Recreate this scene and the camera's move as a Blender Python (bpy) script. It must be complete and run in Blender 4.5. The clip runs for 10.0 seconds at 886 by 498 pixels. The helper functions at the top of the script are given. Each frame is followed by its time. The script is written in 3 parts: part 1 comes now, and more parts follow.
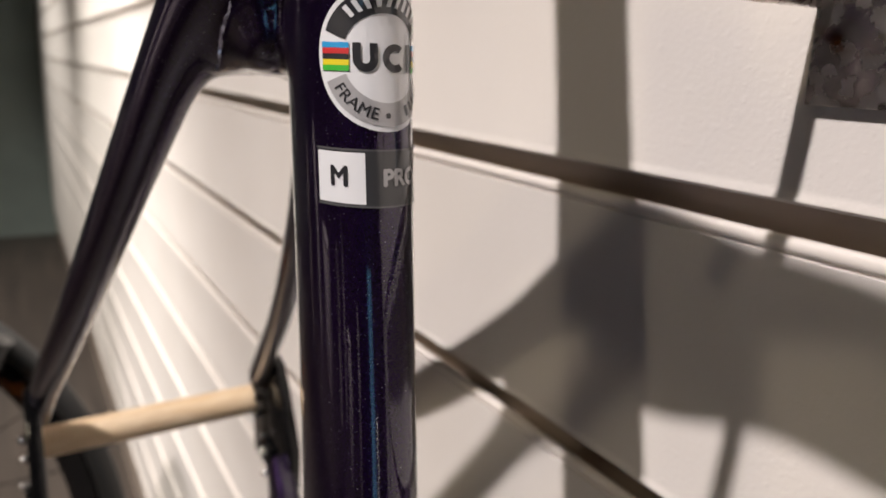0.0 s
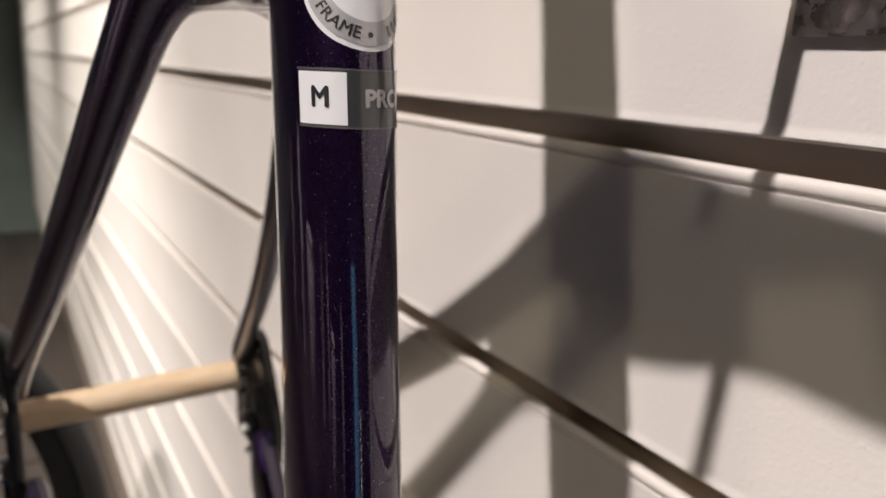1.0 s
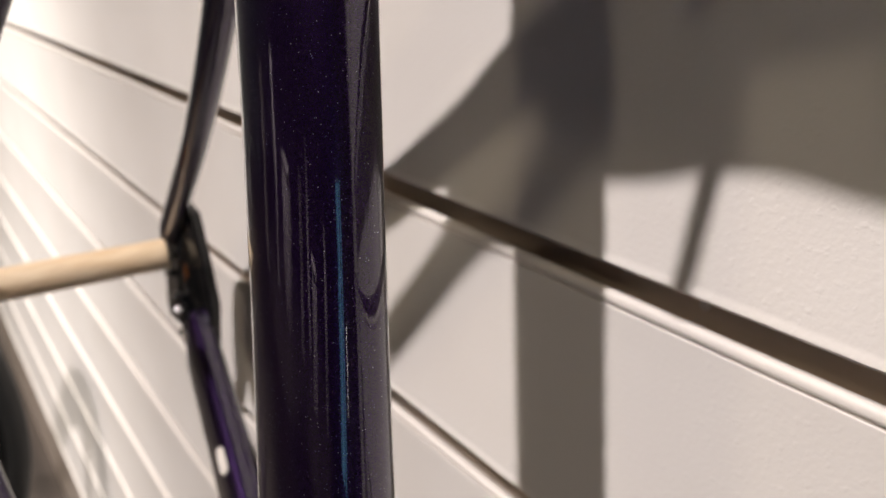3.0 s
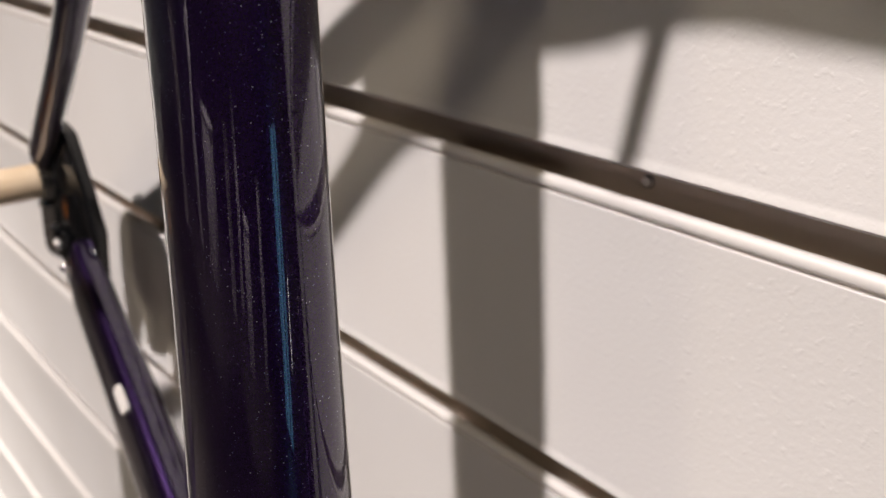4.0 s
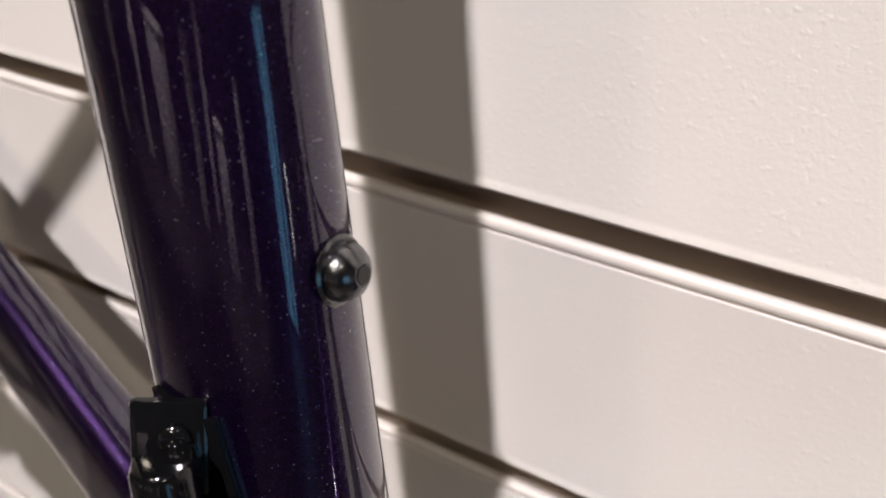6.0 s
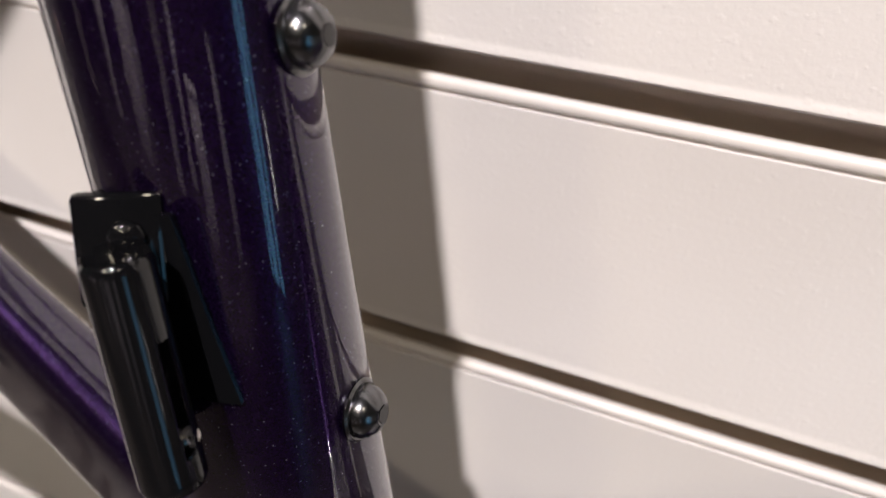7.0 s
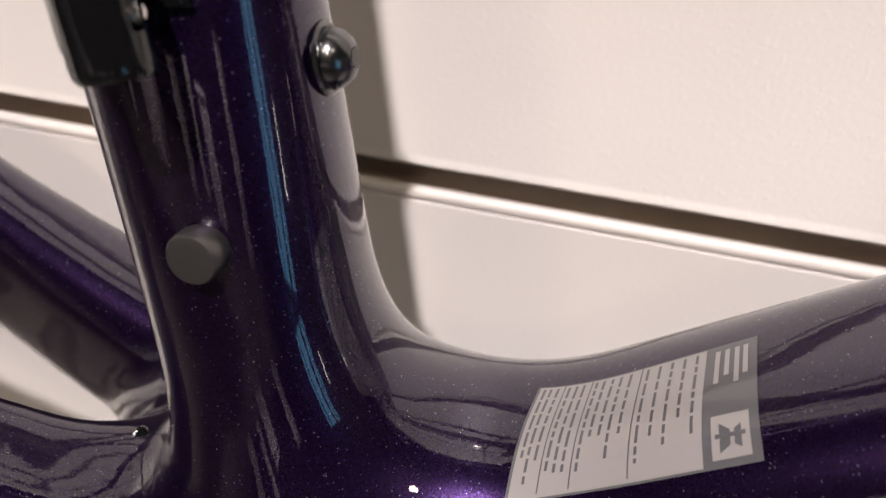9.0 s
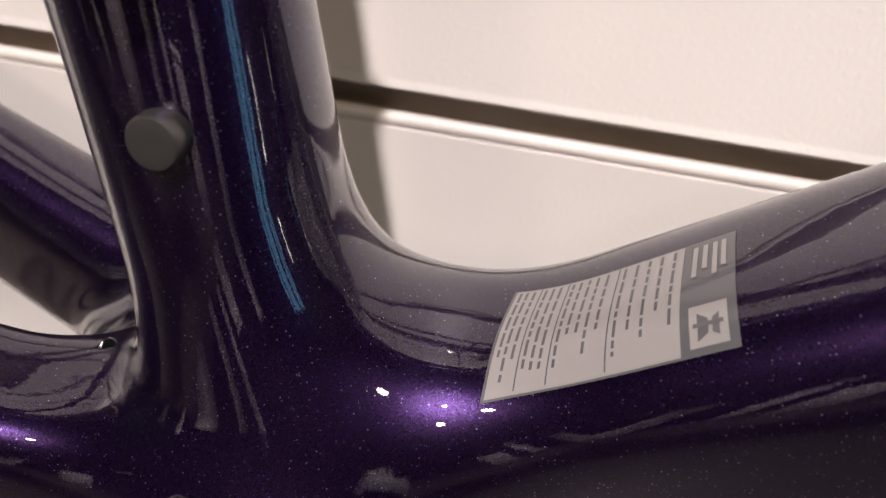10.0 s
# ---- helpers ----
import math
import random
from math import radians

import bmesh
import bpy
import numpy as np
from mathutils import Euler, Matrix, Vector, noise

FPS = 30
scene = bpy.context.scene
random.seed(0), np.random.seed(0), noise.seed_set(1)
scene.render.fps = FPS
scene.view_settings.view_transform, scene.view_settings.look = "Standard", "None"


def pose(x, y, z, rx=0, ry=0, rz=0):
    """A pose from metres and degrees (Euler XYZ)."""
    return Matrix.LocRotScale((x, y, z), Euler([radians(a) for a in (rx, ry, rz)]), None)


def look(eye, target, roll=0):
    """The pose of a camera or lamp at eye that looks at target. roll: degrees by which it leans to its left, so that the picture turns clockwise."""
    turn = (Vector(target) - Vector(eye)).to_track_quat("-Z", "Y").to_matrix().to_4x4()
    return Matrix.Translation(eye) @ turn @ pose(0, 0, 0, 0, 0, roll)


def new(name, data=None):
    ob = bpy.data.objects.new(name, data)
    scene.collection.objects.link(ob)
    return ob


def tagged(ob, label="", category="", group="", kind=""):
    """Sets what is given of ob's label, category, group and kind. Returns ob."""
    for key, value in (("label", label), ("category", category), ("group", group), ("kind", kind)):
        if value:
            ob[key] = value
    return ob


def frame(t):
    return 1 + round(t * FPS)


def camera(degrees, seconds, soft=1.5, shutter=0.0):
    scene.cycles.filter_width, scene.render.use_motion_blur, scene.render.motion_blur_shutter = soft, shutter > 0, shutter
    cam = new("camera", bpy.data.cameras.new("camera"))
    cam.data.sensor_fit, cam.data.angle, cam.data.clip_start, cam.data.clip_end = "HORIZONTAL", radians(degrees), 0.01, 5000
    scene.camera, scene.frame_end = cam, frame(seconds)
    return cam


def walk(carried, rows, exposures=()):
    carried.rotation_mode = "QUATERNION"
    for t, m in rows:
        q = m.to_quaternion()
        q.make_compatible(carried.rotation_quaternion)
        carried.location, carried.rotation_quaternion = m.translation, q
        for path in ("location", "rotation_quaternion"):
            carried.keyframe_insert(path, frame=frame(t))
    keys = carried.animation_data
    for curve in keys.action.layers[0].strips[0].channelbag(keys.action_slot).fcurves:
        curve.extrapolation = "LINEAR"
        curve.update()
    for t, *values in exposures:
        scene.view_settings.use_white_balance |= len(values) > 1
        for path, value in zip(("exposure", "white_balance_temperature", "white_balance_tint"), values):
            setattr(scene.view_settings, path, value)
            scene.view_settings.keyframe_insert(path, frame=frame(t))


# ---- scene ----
LENS = 61.00
PATH = [
    (0, pose(0.1774, -0.1736, 0.0307, 76.22, -2.07, 60.45)),
    (0.5, pose(0.1781, -0.1742, 0.0236, 76.20, -2.22, 59.84)),
    (1, pose(0.1784, -0.1728, 0.0138, 76.31, -2.39, 59.43)),
    (1.5, pose(0.1766, -0.1722, 0.0022, 75.78, -2.60, 59.03)),
    (2, pose(0.1748, -0.1747, -0.0057, 74.30, -2.16, 58.14)),
    (2.5, pose(0.1699, -0.1788, -0.0151, 72.90, -2.65, 56.55)),
    (4, pose(0.1479, -0.1789, -0.0509, 68.09, -4.12, 44.86)),
    (4.5, pose(0.1392, -0.1790, -0.0660, 67.08, -4.01, 40.87)),
    (5, pose(0.1354, -0.1849, -0.0799, 65.84, -4.48, 36.60)),
    (5.5, pose(0.1271, -0.1882, -0.0962, 63.65, -3.97, 32.73)),
    (7, pose(0.1172, -0.1993, -0.1407, 58.18, -3.59, 22.09)),
    (7.5, pose(0.1193, -0.2043, -0.1543, 58.06, -3.19, 19.02)),
    (8, pose(0.1180, -0.2105, -0.1704, 58.33, -2.78, 17.14)),
    (8.5, pose(0.1177, -0.2168, -0.1840, 58.15, -2.41, 15.40)),
    (9, pose(0.1165, -0.2182, -0.1961, 57.53, -3.48, 14.76)),
    (9.5, pose(0.1165, -0.2205, -0.2022, 56.57, -3.97, 13.99)),
    (10, pose(0.1181, -0.2210, -0.2071, 54.56, -4.15, 12.94)),
]
EXPOSURES = [(0.0, -0.30, 6500, 10), (2.5, -0.27, 6450, 10), (5.0, -0.10, 6200, 10), (7.5, 0.04, 6250, 11), (10.0, 0.10, 6450, 13)]
cam = camera(LENS, 10.0, soft=1.3)
cam.data.dof.use_dof, cam.data.dof.focus_distance, cam.data.dof.aperture_fstop = True, 0.138, 17.0
walk(cam, PATH, EXPOSURES)

# ---- light ----
world = bpy.data.worlds.new("room_dark")
world.use_nodes = True
world.node_tree.nodes["Background"].inputs[0].default_value = (0.9, 0.8, 0.62, 1)
world.node_tree.nodes["Background"].inputs[1].default_value = 0.02
scene.world = world


def spot(name, eye, target, watts, angle, colour, size, blend=0.5):
    data = bpy.data.lights.new(name, "SPOT")
    data.energy, data.spot_size, data.spot_blend, data.shadow_soft_size, data.color = watts, radians(angle), blend, size, colour
    ob = new(name, data)
    ob.matrix_world = look(eye, target)
    return ob


WARM = (1.0, 0.918, 0.905)
LAMP_A = (0.245, -2.00, 2.27)
LAMP_B = (-1.35, -0.72, 1.55)
spot("wall_spot_light", LAMP_A, (0.08, 0.0, -0.45), 545, 56, WARM, 0.044, 0.4)
spot("wall_spot_light", LAMP_B, (-1.45, 0.0, -0.80), 480, 58, (1.0, 0.94, 0.88), 0.04, 0.9)


# added spot that brightens the far left end of the slatwall
spot("wall_spot_light", (-3.1, -0.95, 1.55), (-3.2, 0.0, -0.5), 300, 70, (1.0, 0.94, 0.88), 0.04, 0.9)
# added warm fill spots that lift the shadows; no fixtures stand behind them
for eye, watts in (((1.35, -1.45, 1.62), 14), ((-0.55, -2.1, 1.66), 42), ((0.55, -2.9, 1.66), 42)):
    spot("fill_down_light", eye, (eye[0] * 0.4, -0.9, -0.9), watts, 130, (1.0, 0.85, 0.64), 0.10, 0.6)
# added spots that brighten the unseen plinths for streaks in the lacquer
spot("streak_spot_light", (-1.0, -1.9, 1.68), (-1.6, -2.65, -0.6), 420, 52, WARM, 0.04)
spot("streak_spot_light", (0.15, -2.2, 1.68), (0.50, -3.0, -0.6), 420, 52, WARM, 0.04)

# ---- materials ----


def mat(name, colour, rough=0.5, metal=0.0, coat=0.0, coat_rough=0.03):
    m = bpy.data.materials.new(name)
    m.use_nodes = True
    b = m.node_tree.nodes["Principled BSDF"]
    b.inputs["Base Color"].default_value = (*colour, 1)
    b.inputs["Roughness"].default_value, b.inputs["Metallic"].default_value = rough, metal
    b.inputs["Coat Weight"].default_value, b.inputs["Coat Roughness"].default_value = coat, coat_rough
    return m


def tex(m, kind, scale, detail=2.0, stretch=None):
    t = m.node_tree
    co = t.nodes.new("ShaderNodeTexCoord")
    out = co.outputs["Object"]
    if stretch:
        mp = t.nodes.new("ShaderNodeMapping")
        mp.inputs["Scale"].default_value = stretch
        t.links.new(out, mp.inputs["Vector"])
        out = mp.outputs["Vector"]
    n = t.nodes.new("ShaderNodeTexNoise" if kind == "noise" else "ShaderNodeTexVoronoi")
    n.inputs["Scale"].default_value = scale
    if kind == "noise":
        n.inputs["Detail"].default_value = detail
    t.links.new(out, n.inputs["Vector"])
    return n


def ramp(m, source, stops):
    r = m.node_tree.nodes.new("ShaderNodeValToRGB")
    e = r.color_ramp.elements
    while len(e) < len(stops):
        e.new(0.5)
    for el, (p, c) in zip(e, stops):
        el.position, el.color = p, (*c, 1) if len(c) == 3 else c
    m.node_tree.links.new(source, r.inputs["Fac"])
    return r.outputs["Color"]


def shade(m, socket, source):
    m.node_tree.links.new(source, m.node_tree.nodes["Principled BSDF"].inputs[socket])


def bump(m, source, strength, distance, under=None, socket="Normal"):
    b = m.node_tree.nodes.new("ShaderNodeBump")
    b.inputs["Strength"].default_value, b.inputs["Distance"].default_value = strength, distance
    m.node_tree.links.new(source, b.inputs["Height"])
    if under:
        m.node_tree.links.new(under, b.inputs["Normal"])
    shade(m, socket, b.outputs["Normal"])
    return b.outputs["Normal"]


# cream wall paint, rolled on: fine orange peel and rare specks
PAINT = mat("wall_paint", (0.72, 0.67, 0.62), 0.45)
shade(PAINT, "Base Color", ramp(PAINT, tex(PAINT, "noise", 9, 4).outputs["Fac"], [(0.3, (0.695, 0.648, 0.60)), (0.7, (0.735, 0.692, 0.648))]))
peel = bump(PAINT, tex(PAINT, "noise", 520, 3).outputs["Fac"], 0.3, 0.0004)
bump(PAINT, ramp(PAINT, tex(PAINT, "noise", 330, 2).outputs["Fac"], [(0.58, (0, 0, 0)), (0.78, (1, 1, 1))]), 0.22, 0.0004, peel)
TRIM = mat("slot_trim_paint", (0.80, 0.74, 0.68), 0.35)
bump(TRIM, tex(TRIM, "noise", 300, 2).outputs["Fac"], 0.25, 0.0004)
SLOT = mat("slot_inside", (0.36, 0.29, 0.22), 0.35, 0.5)
shade(SLOT, "Base Color", ramp(SLOT, tex(SLOT, "noise", 60, 4, (0.2, 1, 1)).outputs["Fac"], [(0.3, (0.46, 0.385, 0.315)), (0.7, (0.60, 0.51, 0.43))]))

# violet metallic carbon frame paint under clear lacquer
VIOLET = mat("violet_lacquer", (0.012, 0.006, 0.035), 0.29, 0.85, 1.0, 0.008)
VIOLET.node_tree.nodes["Principled BSDF"].inputs["Coat IOR"].default_value = 1.66
flake = tex(VIOLET, "voronoi", 5200)
tone = ramp(VIOLET, flake.outputs["Color"], [(0.10, (0.0085, 0.0026, 0.021)), (0.80, (0.0190, 0.0050, 0.043)), (0.92, (0.030, 0.013, 0.066)), (0.965, (0.16, 0.17, 0.32))])
# sparse dust specks lying on the lacquer
dust = tex(VIOLET, "voronoi", 1500)
near_grain = ramp(VIOLET, dust.outputs["Distance"], [(0.12, (1, 1, 1)), (0.24, (0, 0, 0))])
rare_grain = ramp(VIOLET, dust.outputs["Color"], [(0.80, (0, 0, 0)), (0.84, (1, 1, 1))])
both = VIOLET.node_tree.nodes.new("ShaderNodeMath")
both.operation = "MULTIPLY"
VIOLET.node_tree.links.new(near_grain, both.inputs[0])
VIOLET.node_tree.links.new(rare_grain, both.inputs[1])
blend = VIOLET.node_tree.nodes.new("ShaderNodeMixRGB")
blend.inputs["Color2"].default_value = (0.30, 0.29, 0.36, 1)
VIOLET.node_tree.links.new(both.outputs[0], blend.inputs["Fac"])
VIOLET.node_tree.links.new(tone, blend.inputs["Color1"])
shade(VIOLET, "Base Color", blend.outputs["Color"])
bump(VIOLET, flake.outputs["Distance"], 0.18, 0.0001)
bump(VIOLET, tex(VIOLET, "noise", 105, 5, (1, 1, 0.07)).outputs["Fac"], 0.12, 0.0006, None, "Coat Normal")
shade(VIOLET, "Coat Roughness", ramp(VIOLET, tex(VIOLET, "noise", 30, 5).outputs["Fac"], [(0.5, (0.005, 0.005, 0.005)), (0.8, (0.03, 0.03, 0.03))]))

BLACK = mat("black_anodised", (0.004, 0.004, 0.0045), 0.07)
BLACK.node_tree.nodes["Principled BSDF"].inputs["IOR"].default_value = 1.48
STEEL = mat("dark_steel", (0.16, 0.16, 0.165), 0.22, 1.0)
bump(STEEL, tex(STEEL, "noise", 700, 2).outputs["Fac"], 0.08, 0.0003)
CHROME = mat("worn_chrome", (0.62, 0.60, 0.58), 0.12, 1.0)
rust = ramp(CHROME, tex(CHROME, "noise", 90, 5).outputs["Fac"], [(0.56, (0.62, 0.59, 0.56)), (0.66, (0.50, 0.44, 0.39)), (0.74, (0.22, 0.09, 0.04))])
shade(CHROME, "Base Color", rust)
shade(CHROME, "Roughness", ramp(CHROME, tex(CHROME, "noise", 220, 4).outputs["Fac"], [(0.40, (0.16, 0.16, 0.16)), (0.70, (0.45, 0.45, 0.45))]))
TAPE = mat("clear_tape", (0.50, 0.48, 0.58), 0.16, 0.3)
RUBBER = mat("grey_plug", (0.13, 0.124, 0.12), 0.36, 0.85)
bump(RUBBER, tex(RUBBER, "noise", 500, 3).outputs["Fac"], 0.2, 0.0004)
TYRE = mat("tyre_rubber", (0.009, 0.009, 0.0085), 0.6)
bump(TYRE, tex(TYRE, "noise", 200, 3).outputs["Fac"], 0.2, 0.001)
WOOD = mat("pale_wood", (0.72, 0.54, 0.34), 0.5)
shade(WOOD, "Base Color", ramp(WOOD, tex(WOOD, "noise", 40, 4, (6, 0.4, 6)).outputs["Fac"], [(0.3, (0.66, 0.48, 0.29)), (0.7, (0.78, 0.62, 0.42))]))
WHITE_INK = mat("white_print", (0.72, 0.72, 0.74), 0.3, 0, 1.0, 0.03)
SILVER_INK = mat("silver_print", (0.42, 0.41, 0.42), 0.35, 0.3, 1.0, 0.05)
GREY_INK = mat("grey_print", (0.085, 0.083, 0.088), 0.35, 0, 1.0, 0.05)
CHAR_INK = mat("charcoal_print", (0.032, 0.032, 0.035), 0.35, 0, 1.0, 0.05)
DARK_INK = mat("dark_print", (0.018, 0.018, 0.022), 0.35, 0, 1.0, 0.03)
PALE_INK = mat("pale_print", (0.27, 0.25, 0.24), 0.35, 0, 1.0, 0.06)
RED_INK = mat("red_print", (0.55, 0.03, 0.03), 0.35, 0, 1.0, 0.03)
BLUE_INK = mat("blue_print", (0.02, 0.30, 0.62), 0.35, 0, 1.0, 0.03)
YELLOW_INK = mat("yellow_print", (0.75, 0.60, 0.02), 0.35, 0, 1.0, 0.03)
GREEN_INK = mat("green_print", (0.05, 0.42, 0.04), 0.35, 0, 1.0, 0.03)
ORANGE = mat("orange_paint", (0.75, 0.22, 0.02), 0.35, 0, 0.6, 0.05)
FAR_WALL = mat("sage_paint", (0.10, 0.125, 0.115), 0.6)
shade(FAR_WALL, "Base Color", ramp(FAR_WALL, tex(FAR_WALL, "noise", 4, 4).outputs["Fac"], [(0.3, (0.26, 0.315, 0.29)), (0.7, (0.33, 0.39, 0.36))]))
TAUPE = mat("taupe_paint", (0.14, 0.12, 0.11), 0.6)
shade(TAUPE, "Base Color", ramp(TAUPE, tex(TAUPE, "noise", 5, 4).outputs["Fac"], [(0.3, (0.12, 0.105, 0.092)), (0.7, (0.16, 0.14, 0.125))]))
# pale tone of the added plinths that the lacquer mirrors as streaks
STREAK_PLINTH = mat("streak_plinth_paint", (0.46, 0.40, 0.41), 0.5)
shade(STREAK_PLINTH, "Base Color", ramp(STREAK_PLINTH, tex(STREAK_PLINTH, "noise", 7, 4).outputs["Fac"], [(0.3, (0.64, 0.56, 0.60)), (0.7, (0.74, 0.66, 0.70))]))
FLOOR = mat("wood_floor", (0.08, 0.066, 0.062), 0.45)
shade(FLOOR, "Base Color", ramp(FLOOR, tex(FLOOR, "noise", 6, 5, (0.3, 4, 1)).outputs["Fac"], [(0.3, (0.034, 0.027, 0.023)), (0.7, (0.064, 0.050, 0.041))]))
CEIL = mat("dark_ceiling", (0.07, 0.065, 0.06), 0.8)
shade(CEIL, "Base Color", ramp(CEIL, tex(CEIL, "noise", 8, 3).outputs["Fac"], [(0.3, (0.075, 0.068, 0.06)), (0.7, (0.105, 0.097, 0.088))]))


def glow(name, colour, strength):
    m = mat(name, (0.5, 0.5, 0.5))
    b = m.node_tree.nodes["Principled BSDF"]
    b.inputs["Emission Color"].default_value, b.inputs["Emission Strength"].default_value = (*colour, 1), strength
    return m


# ---- building helpers ----


def mesh_of(name, bm, material, smooth=True):
    me = bpy.data.meshes.new(name)
    bmesh.ops.recalc_face_normals(bm, faces=bm.faces)
    bm.to_mesh(me)
    bm.free()
    me.materials.append(material)
    if smooth:
        me.shade_smooth()
        me.set_sharp_from_angle(angle=radians(38))
    return me


def part(name, bm, material, parent, label="", smooth=True):
    ob = new(name, mesh_of(name, bm, material, smooth))
    ob.parent = parent
    if label:
        ob["label"] = label
    return ob


def thing(name, bm, material, label, category, kind="", smooth=True):
    return tagged(new(name, mesh_of(name, bm, material, smooth)), label, category, "", kind)


def empty(name, label, category, kind="", group=""):
    return tagged(new(name), label, category, group, kind)


def box(lo, hi, bevel=0.0, m=None, segments=2):
    bm = bmesh.new()
    bmesh.ops.create_cube(bm, size=1)
    c, s = (Vector(lo) + Vector(hi)) / 2, Vector(hi) - Vector(lo)
    bmesh.ops.transform(bm, matrix=Matrix.Translation(c) @ Matrix.Diagonal((*s, 1)), verts=bm.verts)
    if bevel:
        bmesh.ops.bevel(bm, geom=bm.edges, offset=bevel, segments=segments, affect="EDGES", profile=0.5)
    if m:
        bmesh.ops.transform(bm, matrix=m, verts=bm.verts)
    return bm


def axes(at_point, way, up=(0, 0, 1)):
    """A pose at a point with its z along a way."""
    z = Vector(way).normalized()
    x = Vector(up).cross(z)
    x = x.normalized() if x.length > 1e-5 else Vector((1, 0, 0))
    return Matrix.Translation(at_point) @ Matrix((x, z.cross(x), z)).transposed().to_4x4()


def lathe(profile, m, n=40):
    """A turned form from (radius, height) pairs, set at a pose."""
    bm = bmesh.new()
    rings = []
    for r, h in profile:
        if r < 1e-6:
            rings.append([bm.verts.new(m @ Vector((0, 0, h)))])
        else:
            rings.append([bm.verts.new(m @ Vector((r * math.cos(2 * math.pi * i / n), r * math.sin(2 * math.pi * i / n), h))) for i in range(n)])
    for a, b in zip(rings, rings[1:]):
        for i in range(n):
            j = (i + 1) % n
            q = [a[0]] if len(a) == 1 else [a[i], a[j]]
            w = [b[0]] if len(b) == 1 else [b[j], b[i]]
            if len(q) + len(w) > 2:
                bm.faces.new(q + w)
    return bm


def extrude_x(profile, x0, x1, closed=True):
    """A bar along x from a (y, z) outline."""
    bm = bmesh.new()
    a = [bm.verts.new((x0, y, z)) for y, z in profile]
    b = [bm.verts.new((x1, y, z)) for y, z in profile]
    n = len(profile)
    for i in range(n if closed else n - 1):
        j = (i + 1) % n
        bm.faces.new((a[i], a[j], b[j], b[i]))
    if closed:
        bm.faces.new(a[::-1]), bm.faces.new(b)
    return bm


# ---- the room ----
PITCH = 0.10205
X0, X1 = -4.6, 2.4
ROOM_FRONT = -4.6
FLOOR_Z, CEIL_Z = -1.0, 2.5
# ceiling, east and south walls are unseen, kept dark to hold bounce down
thing("floor", box((X0, ROOM_FRONT, FLOOR_Z - 0.05), (X1, 0.06, FLOOR_Z)), FLOOR, "dark worn wooden shop floor", "floor", "structure", False)
thing("ceiling", box((X0, ROOM_FRONT, CEIL_Z), (X1, 0.06, CEIL_Z + 0.05)), CEIL, "unseen dark ceiling that closes the room", "ceiling", "structure", False)
thing("wall_east", box((X1, ROOM_FRONT, FLOOR_Z), (X1 + 0.1, 0.06, CEIL_Z)), TAUPE, "unseen dark taupe wall that closes the room", "wall", "structure", False)
thing("wall_west", box((X0 - 0.1, ROOM_FRONT, FLOOR_Z), (X0, 0.06, CEIL_Z)), FAR_WALL, "dull sage painted wall", "wall", "structure", False)
thing("wall_south", box((X0, ROOM_FRONT - 0.1, FLOOR_Z), (X1, ROOM_FRONT, CEIL_Z)), TAUPE, "unseen dark taupe wall that closes the room", "wall", "structure", False)

# unseen blue strips and a white bar, added to glow as streaks in the lacquer
window = empty("blue_glow_panel", "tall blue glowing strips added for the blue streaks in the lacquer", "window", "structure")
BLUE_GLOW = glow("blue_strip_glow", (0.12, 0.37, 0.60), 2.5)
WHITE_GLOW = glow("white_bar_glow", (1.0, 0.95, 0.9), 9.0)
for y0, y1 in ((-1.98, -1.90), (-1.84, -1.60), (-1.52, -1.46), (-1.43, -1.38)):
    part("glow_strip", box((X1 - 0.02, y0, -0.95), (X1 - 0.004, y1, 0.22)), BLUE_GLOW, window, "", False)
part("glow_divider", box((X1 - 0.03, -1.60, -0.98), (X1 - 0.002, -1.52, 0.25), 0.004), FAR_WALL, window)
part("glow_bar", box((X1 - 0.06, -1.075, -0.62), (X1 - 0.03, -1.055, -0.30), 0.004), WHITE_GLOW, window, "white glowing bar added for a white glint in the lacquer")

slat_wall = empty("wall_north", "cream painted slatwall with horizontal slots", "wall", "structure")
BACK = 0.019
WX0 = -4.5
backing = part("backing_board", box((X0, BACK - 0.0060, FLOOR_Z), (X1, 0.055, CEIL_Z)), SLOT, slat_wall, "brown board seen inside the slots", False)
# one slat, its upper end hollowed behind the lip; slot mouth at its lower edge
slat = mesh_of("slat", extrude_x([(0.0130, -0.0010), (0.0004, -0.0010), (-0.0005, -0.0007), (-0.0010, 0.0), (-0.0009, 0.0006), (-0.0003, 0.0020), (0.0, 0.0032), (0.0, PITCH - 0.0148), (0.0003, PITCH - 0.0145), (0.0070, PITCH - 0.0145), (0.0072, PITCH - 0.023), (0.0130, PITCH - 0.023)], WX0, X1 - 0.002), PAINT)
lip = mesh_of("slot_trim", extrude_x([(0.0011, -0.0133), (-0.0002, -0.0132), (-0.0006, -0.0126), (-0.0006, -0.0110), (-0.0002, -0.0101), (0.0006, -0.0096), (0.0014, -0.0095), (0.0030, -0.0097), (0.0036, -0.0103), (0.0040, -0.0144), (0.0011, -0.0144)], WX0, X1 - 0.002), TRIM)
for k in range(-25, 10):
    z = -PITCH * k
    if z > CEIL_Z - 0.11 or z < FLOOR_Z + 0.1:
        continue
    for me, name in ((slat, "slat"), (lip, "slot_trim")):
        ob = new(name, me)
        ob.parent, ob.location = slat_wall, (0, 0, z)


# ---- the frame's form: one smooth body from blended tubes ----
MID = -0.110


